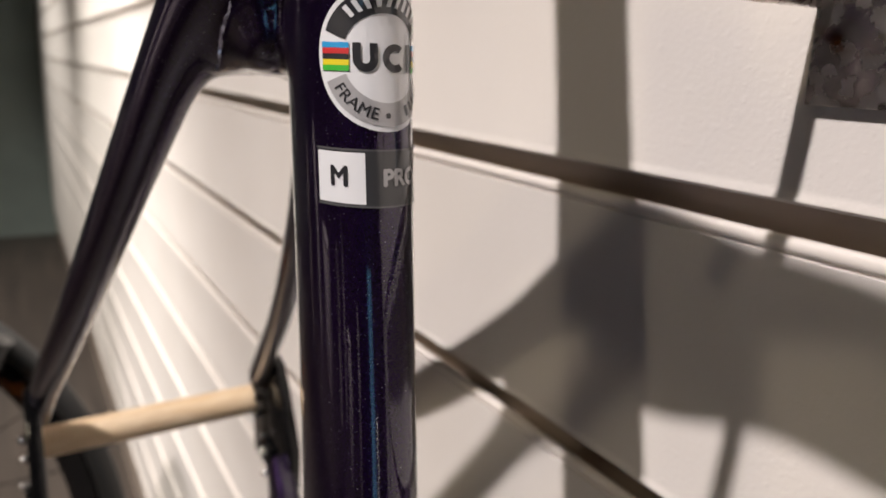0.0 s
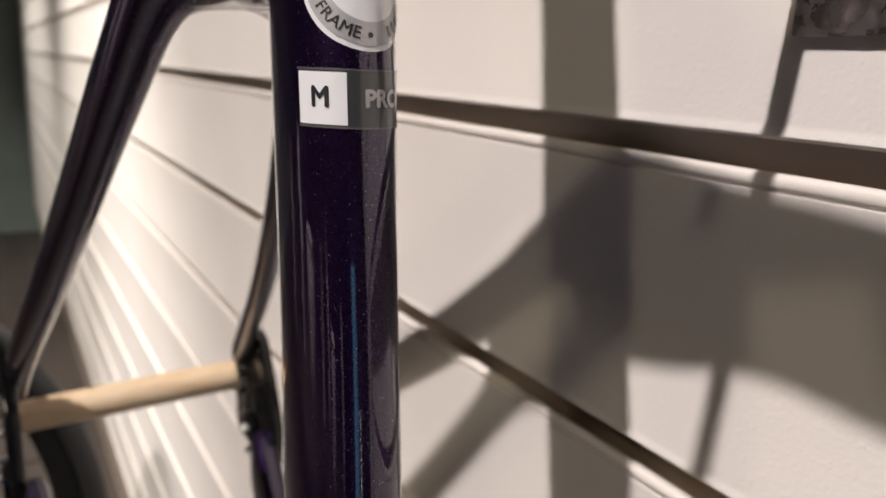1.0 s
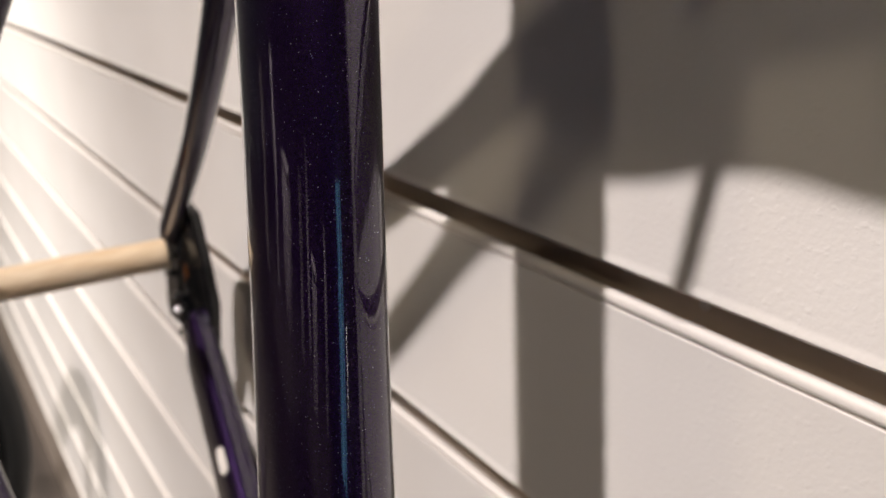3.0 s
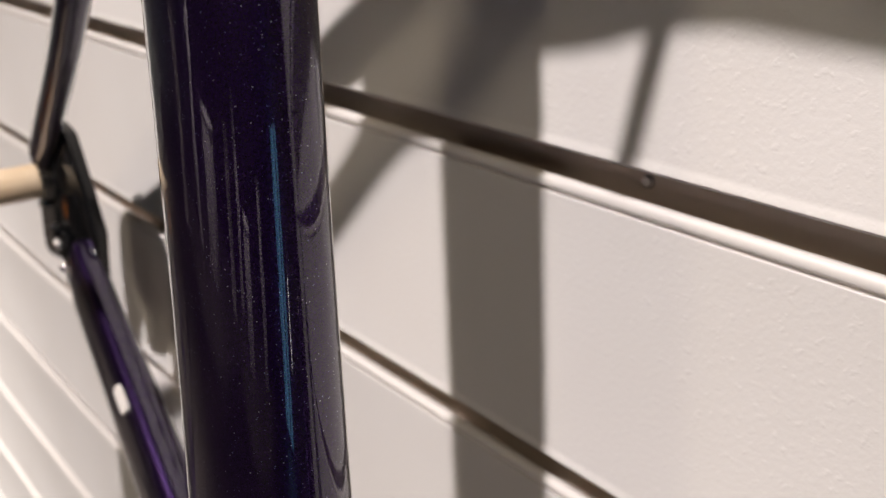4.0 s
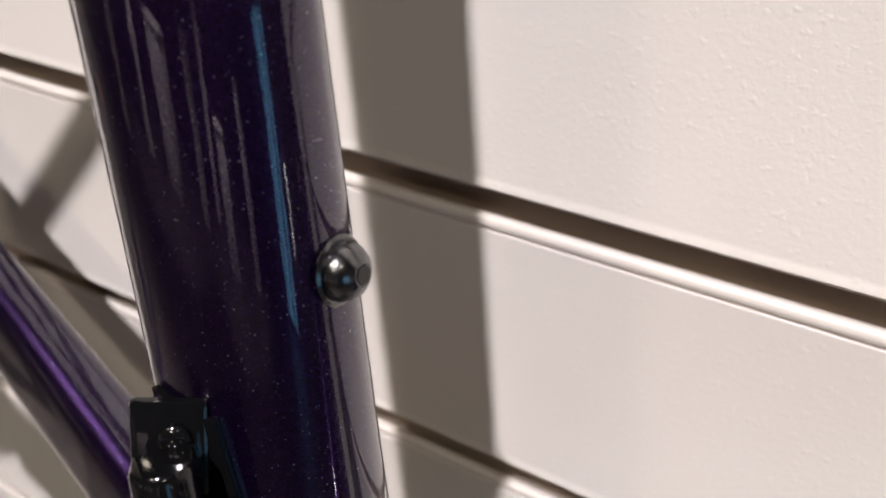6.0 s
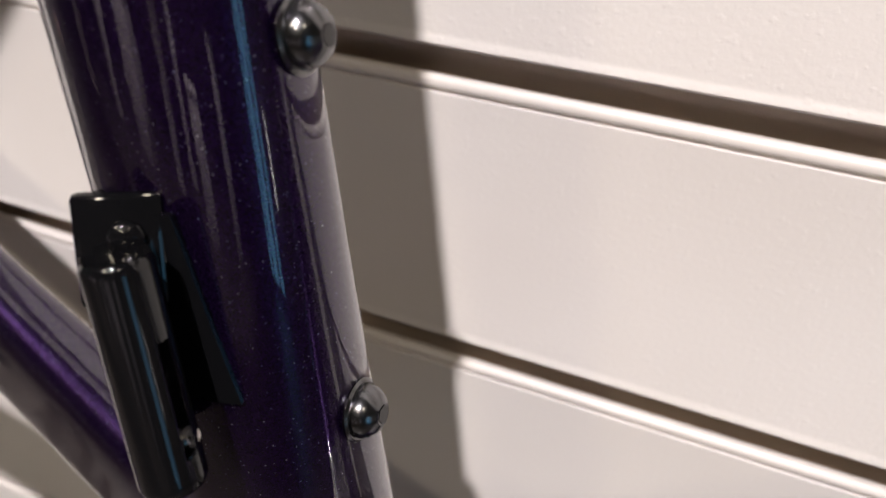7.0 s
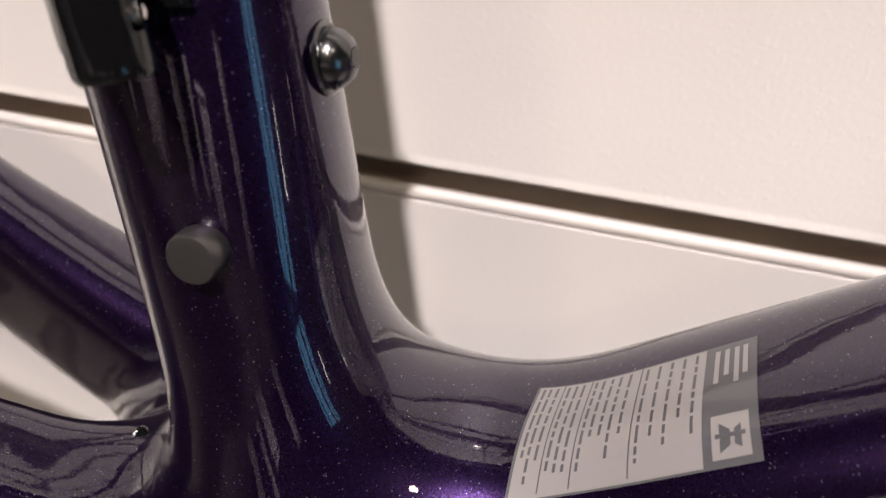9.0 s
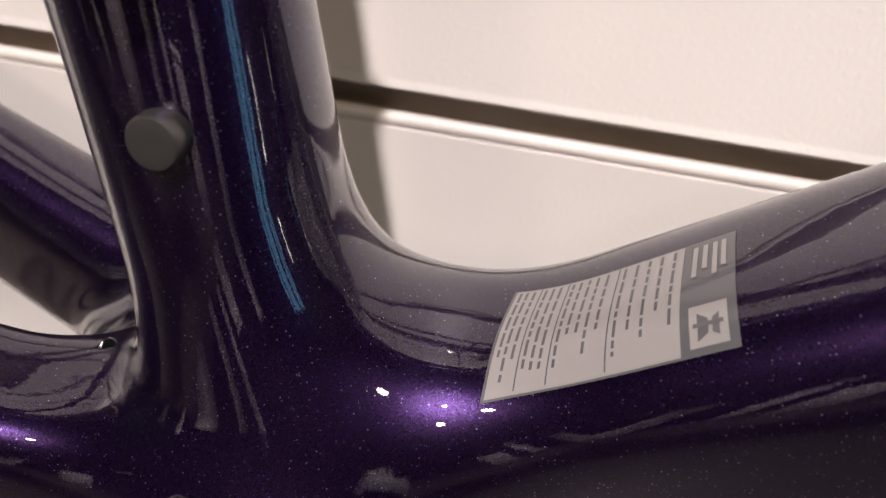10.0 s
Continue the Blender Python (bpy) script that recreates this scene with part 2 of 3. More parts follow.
def curve1(knots):
    """A smooth curve through (x, value) knots, as a fine table."""
    k = sorted(knots)
    x, v = np.array([q[0] for q in k]), np.array([q[1] for q in k])
    m = np.gradient(v, x)
    xs = np.linspace(x[0], x[-1], 1200)
    i = np.clip(np.searchsorted(x, xs) - 1, 0, len(x) - 2)
    h = x[i + 1] - x[i]
    u = (xs - x[i]) / h
    vs = ((2 * u**3 - 3 * u**2 + 1) * v[i] + (u**3 - 2 * u**2 + u) * h * m[i]
          + (3 * u**2 - 2 * u**3) * v[i + 1] + (u**3 - u**2) * h * m[i + 1])
    return xs, vs


def at(table, s):
    return np.interp(s, *table)


def ring(u, v, n=2.0):
    """Distance-like value of a (super)ellipse section; u and v are divided by its half axes, the last two."""
    (p, a), (q, b) = u, v
    k0 = (np.abs(p / a) ** n + np.abs(q / b) ** n + 1e-12) ** (1 / n)
    k1 = np.sqrt((p / a**2) ** 2 + (q / b**2) ** 2 + 1e-9)
    k2 = np.hypot(p / a, q / b)
    return (k0 - 1) * np.maximum(k2 / k1, 0.3 * np.minimum(a, b))


def smin(a, b, k):
    h = np.maximum(k - np.abs(a - b), 0) / k
    return np.minimum(a, b) - h * h * k / 4


def seat_axis(z):
    s = z + 0.15
    return 0.0377 - 0.177 * s, -0.1095 + 0.04 * s


SEAT_A = curve1([(-0.42, 0.024), (-0.33, 0.0225), (-0.29, 0.0206), (-0.24, 0.0202), (-0.15, 0.0207), (0.0, 0.0205), (0.06, 0.0195), (0.13, 0.0175), (0.3, 0.0175)])
SEAT_B = curve1([(-0.42, 0.030), (-0.33, 0.0265), (-0.29, 0.0222), (-0.24, 0.0182), (-0.15, 0.0137), (-0.06, 0.0120), (0.0, 0.0125), (0.06, 0.0138), (0.3, 0.0138)])


def seat_tube(x, y, z):
    cx, cy = seat_axis(z)
    d = ring((x - cx, at(SEAT_A, z)), (y - cy, at(SEAT_B, z)), 2.15)
    return np.maximum(d, np.maximum(z - 0.26, -0.375 - z))


def along(spec, x, y, z, lo, hi, n=2.0, side=0, shift=0.0):
    """A tube that runs along x: tables of height z, offset y, half height and half width."""
    cz, cy, h, w = (at(t, x) for t in spec)
    d = ring((z - cz, h), (y - (MID + shift + side * cy if side else cy), w), n)
    return np.maximum(d * 0.85, np.maximum(lo - x, x - hi))


DOWN = (curve1([(0.03, -0.385), (0.072, -0.3585), (0.168, -0.2935), (0.30, -0.2025), (0.56, -0.0225)]),
        curve1([(0.0, -0.109), (0.6, -0.109)]),
        curve1([(0.03, 0.032), (0.10, 0.0312), (0.17, 0.0303), (0.30, 0.032), (0.56, 0.033)]),
        curve1([(0.03, 0.027), (0.10, 0.0265), (0.17, 0.0265), (0.30, 0.027), (0.56, 0.024)]))
TOP = (curve1([(-0.03, 0.074), (0.03, 0.0760), (0.0417, 0.0765), (0.058, 0.0782), (0.073, 0.0795), (0.1, 0.0782), (0.3, 0.072), (0.56, 0.064)]),
       curve1([(-0.03, -0.103), (0.6, -0.106)]),
       curve1([(-0.03, 0.026), (0.03, 0.0285), (0.0417, 0.0255), (0.058, 0.0207), (0.073, 0.0185), (0.1, 0.0178), (0.3, 0.018), (0.56, 0.019)]),
       curve1([(-0.03, 0.012), (0.56, 0.015)]))
CHAIN = (curve1([(-0.275, -0.192), (-0.25, -0.207), (-0.2, -0.238), (-0.15, -0.266), (-0.10, -0.292), (-0.05, -0.3155), (0.0, -0.333), (0.07, -0.352)]),
         curve1([(-0.275, 0.067), (-0.15, 0.052), (-0.05, 0.0385), (0.0, 0.031), (0.07, 0.020)]),
         curve1([(-0.275, 0.020), (-0.2, 0.0240), (-0.10, 0.0258), (-0.03, 0.0245), (0.0, 0.0245), (0.07, 0.028)]),
         curve1([(-0.275, 0.0075), (-0.15, 0.0095), (-0.05, 0.013), (0.0, 0.016), (0.07, 0.016)]))
STAY = (curve1([(-0.305, -0.197), (-0.24, -0.142), (-0.17, -0.088), (-0.115, -0.040), (-0.06, 0.013), (-0.03, 0.044), (0.01, 0.080)]),
        curve1([(-0.305, 0.067), (-0.24, 0.0590), (-0.17, 0.0480), (-0.115, 0.0380), (-0.06, 0.0260), (-0.03, 0.0180), (0.01, 0.008)]),
        curve1([(-0.305, 0.011), (-0.149, 0.0105), (-0.08, 0.0115), (-0.04, 0.0118), (0.01, 0.0150)]),
        curve1([(-0.305, 0.0055), (-0.149, 0.0055), (-0.04, 0.0072), (0.01, 0.009)]))


def shell(x, y, z):
    r = np.hypot(x - 0.076, z + 0.353)
    return np.maximum(r - 0.025, np.abs(y - MID) - 0.031)


def yoke(x, y, z):
    return ring((np.hypot((x - 0.042) / 0.034, (z + 0.352) / 0.028), 1.0), ((y - MID) / 0.030, 1.0), 2.4) * 0.028


def web(x, y, z):
    q = (np.abs((x + 0.027) / 0.023) ** 4 + np.abs((z - 0.053) / 0.027) ** 4 + np.abs((y - MID - 0.002) / 0.0165) ** 4 + 1e-12) ** 0.25
    gusset = np.maximum((q - 1) * 0.0165, (z - at(STAY[0], x) - at(STAY[2], x)) * 0.7)
    near, far = (along(STAY, x, y, z, -0.268, 0.0, 2.2, k, -0.0012) for k in (-1, 1))
    return smin(gusset, np.minimum(near, far), 0.012)


def head(x, y, z):
    cx = 0.515 - 0.18 * (z + 0.0)
    r = np.hypot(x - cx, y - MID)
    return np.maximum(r - 0.024, np.maximum(z - 0.105, -0.065 - z))


PARTS = (("seat_tube", seat_tube), ("down_tube", lambda x, y, z: along(DOWN, x, y, z, 0.05, 0.53, 3.0)),
         ("top_tube", lambda x, y, z: along(TOP, x, y, z, -0.02, 0.52)),
         ("bottom_bracket_shell", lambda x, y, z: smin(shell(x, y, z), yoke(x, y, z), 0.02)),
         ("chainstay", lambda x, y, z: along(CHAIN, x, y, z, -0.224, 0.065, 4.0, -1)),
         ("chainstay", lambda x, y, z: along(CHAIN, x, y, z, -0.224, 0.065, 3.2, 1)),
         ("seatstay", lambda x, y, z: along(STAY, x, y, z, -0.268, 0.0, 2.2, -1, -0.0012)),
         ("seatstay", lambda x, y, z: along(STAY, x, y, z, -0.268, 0.0, 2.2, 1, -0.0012)),
         ("head_tube", head), ("stay_bridge", web))
BLEND = (0.0, 0.047, 0.006, 0.020, 0.013, 0.013, 0.005, 0.005, 0.02, 0.003)


def body(x, y, z):
    d = PARTS[0][1](x, y, z)
    for (name, f), k in zip(PARTS[1:], BLEND[1:]):
        d = smin(d, f(x, y, z), k)
    return d


def slope(p, e=2e-4):
    g = [(body(*(p + e * i).T) - body(*(p - e * i).T)) / (2 * e) for i in np.eye(3)]
    return np.stack(g, 1)


def settle(p, level=0.0, steps=5):
    """Move points along the slope on to the body's surface, or to a level above it."""
    for _ in range(steps):
        g = slope(p)
        d = (body(*p.T) - level) / np.maximum((g * g).sum(1), 0.05)
        p = p - np.clip(d, -0.004, 0.004)[:, None] * g
    return p


# ---- the bicycle frame ----


def surface(f, lo, hi, h):
    """The zero surface of f as quads: one vertex in each cell that it crosses."""
    lo, hi = np.array(lo), np.array(hi)
    n = np.ceil((hi - lo) / h).astype(int) + 1
    gx, gy, gz = (lo[i] + h * np.arange(n[i]) for i in range(3))
    v = np.empty(n, np.float32)
    for i in range(0, n[0], 24):
        v[i:i + 24] = f(gx[i:i + 24, None, None], gy[None, :, None], gz[None, None, :])
    s = v < 0
    c = s[:-1, :-1, :-1].astype(np.int8)
    for dx, dy, dz in ((1, 0, 0), (0, 1, 0), (0, 0, 1), (1, 1, 0), (1, 0, 1), (0, 1, 1), (1, 1, 1)):
        c = c + s[dx:n[0] - 1 + dx, dy:n[1] - 1 + dy, dz:n[2] - 1 + dz]
    active = (c > 0) & (c < 8)
    cells = np.argwhere(active)
    index = np.full(active.shape, -1)
    index[active] = np.arange(len(cells))
    points = lo + (cells + 0.5) * h
    quads = []
    for ax in range(3):
        u, w = [a for a in range(3) if a != ax]
        a = np.moveaxis(s, ax, 0)
        for flip in (False, True):
            e = np.argwhere((a[:-1] & ~a[1:]) if not flip else (~a[:-1] & a[1:]))
            e = e[(e[:, 1] > 0) & (e[:, 2] > 0) & (e[:, 1] < n[u] - 1) & (e[:, 2] < n[w] - 1)]
            ids = []
            for du, dw in ((-1, -1), (0, -1), (0, 0), (-1, 0)):
                q = np.empty((len(e), 3), int)
                q[:, ax], q[:, u], q[:, w] = e[:, 0], e[:, 1] + du, e[:, 2] + dw
                ids.append(index[q[:, 0], q[:, 1], q[:, 2]])
            q = np.stack(ids, 1)
            quads.append(q if flip == (ax == 1) else q[:, ::-1])
    quads = np.concatenate(quads)
    return points, quads[(quads >= 0).all(1)]


bike = empty("bicycle", "dark violet lacquered road bicycle frame without wheels before the slatwall", "bicycle")
points, quads = surface(body, (-0.312, -0.195, -0.43), (0.56, -0.025, 0.275), 0.0024)
points = settle(points, 0.0, 6)
normals = slope(points)
normals /= np.linalg.norm(normals, axis=1)[:, None]
middle = points[quads].mean(1)
owner = np.argmin(np.stack([f(*middle.T) for _, f in PARTS]), 0)
for i, (name, f) in enumerate(PARTS):
    q = quads[owner == i]
    used, inverse = np.unique(q, return_inverse=True)
    me = bpy.data.meshes.new(name)
    me.from_pydata(points[used].tolist(), [], inverse.reshape(-1, 4).tolist())
    me.materials.append(VIOLET)
    me.shade_smooth()
    me.normals_split_custom_set_from_vertices(normals[used].tolist())
    ob = new(name, me)
    ob.parent = bike


def on_seat(u, z, lift=0.0002, theta0=0.04):
    """Points on the seat tube: u along its round from the front, z up."""
    th = np.linspace(-math.pi, math.pi, 721)
    out = []
    for uu, zz in zip(np.ravel(u), np.ravel(z)):
        a, b = at(SEAT_A, zz), at(SEAT_B, zz)
        ds = np.hypot(np.diff(a * np.cos(th)), np.diff(b * np.sin(th)))
        s = np.concatenate([[0], np.cumsum(ds)])
        s -= np.interp(theta0, th, s)
        t = np.interp(uu, s, th)
        cx, cy = seat_axis(zz)
        out.append((cx + a * math.cos(t), cy + b * math.sin(t), zz))
    return settle(np.array(out), lift, 4)


def decal(name, outline_rows, where, material, parent, label=""):
    """A printed patch: rows of (u, v) points laid on a surface by where(u, v)."""
    g = np.array(outline_rows, float)
    n, m = g.shape[:2]
    p = where(g[..., 0].ravel(), g[..., 1].ravel())
    bm = bmesh.new()
    vs = [bm.verts.new(q) for q in p]
    for i in range(n - 1):
        for j in range(m - 1):
            bm.faces.new((vs[i * m + j], vs[i * m + j + 1], vs[(i + 1) * m + j + 1], vs[(i + 1) * m + j]))
    return part(name, bm, material, parent, label)


def grid(u0, u1, v0, v1, n=8, m=6):
    return [[(u0 + (u1 - u0) * i / n, v0 + (v1 - v0) * j / m) for i in range(n + 1)] for j in range(m + 1)]


def sector(u, v, r0, r1, a0, a1, n=24, m=3):
    return [[(u + (r0 + (r1 - r0) * j / m) * math.cos(radians(a0 + (a1 - a0) * i / n)), v + (r0 + (r1 - r0) * j / m) * math.sin(radians(a0 + (a1 - a0) * i / n)))
             for i in range(n + 1)] for j in range(m + 1)]


def lettering(name, text, size, where, material, parent, u, v, turn=0.0, arc=0.0, bold=0.0):
    """Words laid on a surface; arc: the radius of the round on which they stand."""
    curve = bpy.data.curves.new(name, "FONT")
    curve.body, curve.size, curve.align_x, curve.align_y, curve.offset = text, size, "CENTER", "CENTER", 0.0
    ob = new(name, curve)
    me = bpy.data.meshes.new_from_object(ob.evaluated_get(bpy.context.evaluated_depsgraph_get()))
    bpy.data.objects.remove(ob)
    bm = bmesh.new()
    bm.from_mesh(me)
    bmesh.ops.subdivide_edges(bm, edges=[e for e in bm.edges if e.calc_length() > size * 0.3], cuts=2)
    bmesh.ops.triangulate(bm, faces=bm.faces)
    if bold:
        one = bm.copy()
        for d in ((-bold, 0), (bold, 0), (0, bold), (0, -bold)):
            made = bpy.data.meshes.new("copy")
            one.to_mesh(made)
            made.transform(Matrix.Translation((d[0], d[1], 0)))
            bm.from_mesh(made)
            bpy.data.meshes.remove(made)
    q = np.array([w.co[:2] for w in bm.verts])
    if arc:
        a = turn - 0 + q[:, 0] / arc
        rad = arc - q[:, 1]
        uu, vv = u + rad * np.sin(a), v - rad * np.cos(a)
    else:
        uu, vv = u + q[:, 0] * math.cos(turn) - q[:, 1] * math.sin(turn), v + q[:, 0] * math.sin(turn) + q[:, 1] * math.cos(turn)
    for w, p in zip(bm.verts, where(uu, vv)):
        w.co = p
    return part(name, bm, material, parent)


def lifted(f, lift):
    return lambda u, v: f(u, v, lift)


# round approval sticker on the front of the seat tube
UC = 0.0315
sticker = decal("round_sticker", sector(0, UC, 0.0001, 0.0155, 0, 360, 48, 5), lifted(on_seat, 0.0002), WHITE_INK, bike, "round white approval sticker with rainbow bands")
decal("dark_arc", sector(0, UC, 0.0094, 0.0144, 22, 158), lifted(on_seat, 0.00032), DARK_INK, sticker)
decal("grey_arc", sector(0, UC, 0.0094, 0.0144, 202, 338), lifted(on_seat, 0.00032), SILVER_INK, sticker)
for i, ink in enumerate((BLUE_INK, RED_INK, DARK_INK, YELLOW_INK, GREEN_INK)):
    v = UC + 0.0030 - 0.0012 * i
    decal("rainbow_band", grid(-0.0143, -0.0080, v - 0.0012, v, 6, 1), lifted(on_seat, 0.0004), ink, sticker)
    decal("rainbow_band", grid(0.0080, 0.0143, v - 0.0012, v, 6, 1), lifted(on_seat, 0.0004), ink, sticker)
for u0, u1, v0, v1 in ((-0.0072, -0.0055, -0.0005, 0.0030), (-0.0037, -0.0020, -0.0005, 0.0030), (0.0054, 0.0071, -0.0030, 0.0030)):
    decal("black_mark", grid(u0, u1, UC + v0, UC + v1, 3, 2), lifted(on_seat, 0.00045), DARK_INK, sticker)
decal("black_mark", sector(-0.0046, UC - 0.0004, 0.0009, 0.0026, 180, 360, 16, 2), lifted(on_seat, 0.00046), DARK_INK, sticker)
decal("black_mark", sector(0.0020, UC, 0.0014, 0.0030, 48, 312, 24, 2), lifted(on_seat, 0.00045), DARK_INK, sticker)
lettering("word", "FRAME", 0.0036, lifted(on_seat, 0.00045), DARK_INK, sticker, 0, UC, -0.62, 0.0121, 0.00003)
decal("dot", sector(0, UC - 0.0121, 0.0, 0.0006, 0, 360, 16, 2), lifted(on_seat, 0.00045), DARK_INK, sticker)
for i in range(5):
    a = 292 + i * 9
    decal("code_bar", sector(0, UC, 0.0109, 0.0133, a, a + 5, 3, 1), lifted(on_seat, 0.00045), DARK_INK, sticker)
for i in range(9):
    a = 44 + i * 10.4
    decal("code_bar", sector(0, UC, 0.0108, 0.0136, a, a + 5, 3, 1), lifted(on_seat, 0.00045), WHITE_INK, sticker)

# size label below it
ML = -0.0170
label = decal("size_label", grid(ML - 0.0003, 0.020, 0.0001, 0.0120, 20, 5), lifted(on_seat, 0.0002), CHAR_INK, bike, "dark grey size label with a white square")
decal("label_edge", grid(ML - 0.0005, 0.020, 0.0119, 0.0123, 20, 1), lifted(on_seat, 0.0003), GREY_INK, label)
decal("label_edge", grid(ML - 0.0005, 0.020, -0.0001, 0.0003, 20, 1), lifted(on_seat, 0.0003), GREY_INK, label)
decal("white_square", grid(ML, ML + 0.0118, 0.0006, 0.0115, 8, 4), lifted(on_seat, 0.0003), WHITE_INK, label)
lettering("word", "M", 0.0060, lifted(on_seat, 0.00042), DARK_INK, label, ML + 0.0059, 0.0061, 0, 0, 0.00022)
lettering("word", "PRO", 0.0050, lifted(on_seat, 0.00042), SILVER_INK, label, ML + 0.0202, 0.0061, 0, 0, 0.00022)

# silver address label on the down tube
CORNERS = np.array([(0.1110, -0.1300, -0.3037), (0.1472, -0.1300, -0.2790), (0.1487, -0.1030, -0.2767), (0.1131, -0.1050, -0.2985)])


def on_down(u, v, lift=0.0002):
    u, v = np.ravel(u)[:, None], np.ravel(v)[:, None]
    p = (1 - v) * ((1 - u) * CORNERS[0] + u * CORNERS[1]) + v * ((1 - u) * CORNERS[3] + u * CORNERS[2])
    return settle(p, lift, 8)


paper = decal("address_label", grid(0, 1, 0, 1, 14, 10), lifted(on_down, 0.0002), GREY_INK, bike, "silver paper label with rows of small print")
decal("pale_panel", grid(0.015, 0.79, 0.02, 0.98, 12, 8), lifted(on_down, 0.00032), PALE_INK, paper)
for u in (0.135, 0.265, 0.50):
    decal("rule", grid(u, u + 0.006, 0.05, 0.97, 1, 8), lifted(on_down, 0.00044), GREY_INK, paper)
random.seed(5)
for u, n in ((0.035, 1), (0.065, 1), (0.10, 1), (0.155, 1), (0.19, 1), (0.225, 1), (0.285, 1), (0.32, 1), (0.36, 1), (0.40, 1), (0.445, 1), (0.525, 1), (0.58, 1), (0.635, 1), (0.69, 1), (0.745, 1)):
    v = 0.95
    end = random.uniform(0.15, 0.45)
    while v > end:
        w = random.uniform(0.05, 0.14)
        decal("print_bar", grid(u, u + 0.0125, max(v - w, end - 0.03), v, 1, 2), lifted(on_down, 0.00044), GREY_INK, paper)
        v -= w + 0.025
decal("mark_square", grid(0.825, 0.965, 0.06, 0.36, 3, 4), lifted(on_down, 0.00036), PALE_INK, paper)
decal("mark_shape", [[(0.84, 0.20), (0.95, 0.20)], [(0.84, 0.23), (0.95, 0.23)]], lifted(on_down, 0.00048), GREY_INK, paper)
decal("mark_shape", [[(0.855, 0.10), (0.895, 0.15)], [(0.855, 0.30), (0.895, 0.25)]], lifted(on_down, 0.00048), GREY_INK, paper)
decal("mark_shape", [[(0.91, 0.15), (0.935, 0.12)], [(0.91, 0.25), (0.935, 0.28)]], lifted(on_down, 0.00048), GREY_INK, paper)
for u, v0 in ((0.83, 0.62), (0.87, 0.68), (0.91, 0.60), (0.945, 0.66)):
    decal("print_bar", grid(u, u + 0.02, v0, 0.93, 1, 4), lifted(on_down, 0.00044), PALE_INK, paper)


def surface_at(p):
    p = settle(np.array([p], float), 0.0, 8)
    g = slope(p)[0]
    return Vector(p[0]), Vector(g / np.linalg.norm(g))


def button_bolt(p):
    spot_at, way = surface_at(p)
    m = axes(spot_at - way * 0.0002, way)
    bolt = part("bottle_bolt", lathe([(0.0, 0.0048), (0.0012, 0.00475), (0.0013, 0.0034), (0.0015, 0.0026), (0.0016, 0.0048), (0.0020, 0.00485), (0.0034, 0.0040), (0.0044, 0.0027), (0.0048, 0.0014), (0.0047, 0.0008), (0.0043, 0.0007), (0.0043, 0.0)], m), STEEL, bike, "dark steel button head bolt")
    part("washer", lathe([(0.0, 0.0), (0.0056, 0.0), (0.0057, 0.0005), (0.0052, 0.0009), (0.0, 0.0009)], m), STEEL, bolt, "thin silver washer")
    # flat black hexagon stands in for the shaded inside of the socket
    hexa = lathe([(0.0, 0.00492), (0.0017, 0.00492)], m, 6)
    part("socket_shade", hexa, BLACK, bolt, "", False)


button_bolt((0.0600, -0.1105, -0.1716))
button_bolt((0.0718, -0.1130, -0.2345))

# round plug on the drive side
p, way = surface_at((0.0605, -0.1330, -0.2596))
part("cable_plug", lathe([(0.0, 0.0042), (0.0020, 0.0041), (0.0034, 0.0042), (0.0039, 0.0041), (0.0042, 0.0036), (0.0043, 0.0010), (0.0041, 0.0002), (0.0040, -0.001)], axes(p, Vector((0.0, -1.0, 0.10)))), RUBBER, bike, "dull grey cable port plug")
p, way = surface_at((0.0362, -0.1268, -0.3140))
way = (way + Vector((0.1, -0.7, 0.1))).normalized()
eyelet = part("bolt_eyelet", lathe([(0.0012, 0.0001), (0.0017, 0.0004), (0.0020, 0.0001)], axes(p, way), 20), STEEL, bike, "small threaded hole")
# flat black disc paints the dark inside of the eyelet
part("hole", lathe([(0.0, 0.00015), (0.0013, 0.00015)], axes(p, way), 16), BLACK, eyelet)

# front derailleur mount on the seat tube


def hugging(name, u0, u1, z0, z1, thick, parent, label="", lean=0.0):
    """A curved plate that lies on the seat tube's side."""
    rows = [[(u0 + (u1 - u0) * i / 10 + lean * (j / 10), z0 + (z1 - z0) * j / 10) for i in range(11)] for j in range(11)]
    g = np.array(rows)
    lower = on_seat(g[..., 0], g[..., 1], 0.0001)
    upper = on_seat(g[..., 0], g[..., 1], thick)
    bm = bmesh.new()
    a, b = [bm.verts.new(q) for q in lower], [bm.verts.new(q) for q in upper]
    for i in range(10):
        for j in range(10):
            k = i * 11 + j
            bm.faces.new((b[k], b[k + 1], b[k + 12], b[k + 11]))
    edge = [j for j in range(11)] + [i * 11 + 10 for i in range(1, 11)] + [110 + j for j in range(9, -1, -1)] + [i * 11 for i in range(9, 0, -1)]
    for k, l in zip(edge, edge[1:] + edge[:1]):
        bm.faces.new((a[k], a[l], b[l], b[k]))
    return part(name, bm, BLACK, parent, label)


# its curved black plate stands in for the block's dark reflection in the lacquer
mount = hugging("derailleur_mount", -0.0345, -0.0205, -0.2245, -0.1945, 0.0014, bike, "black metal front derailleur mount, with a plate for its dark reflection", -0.0035)


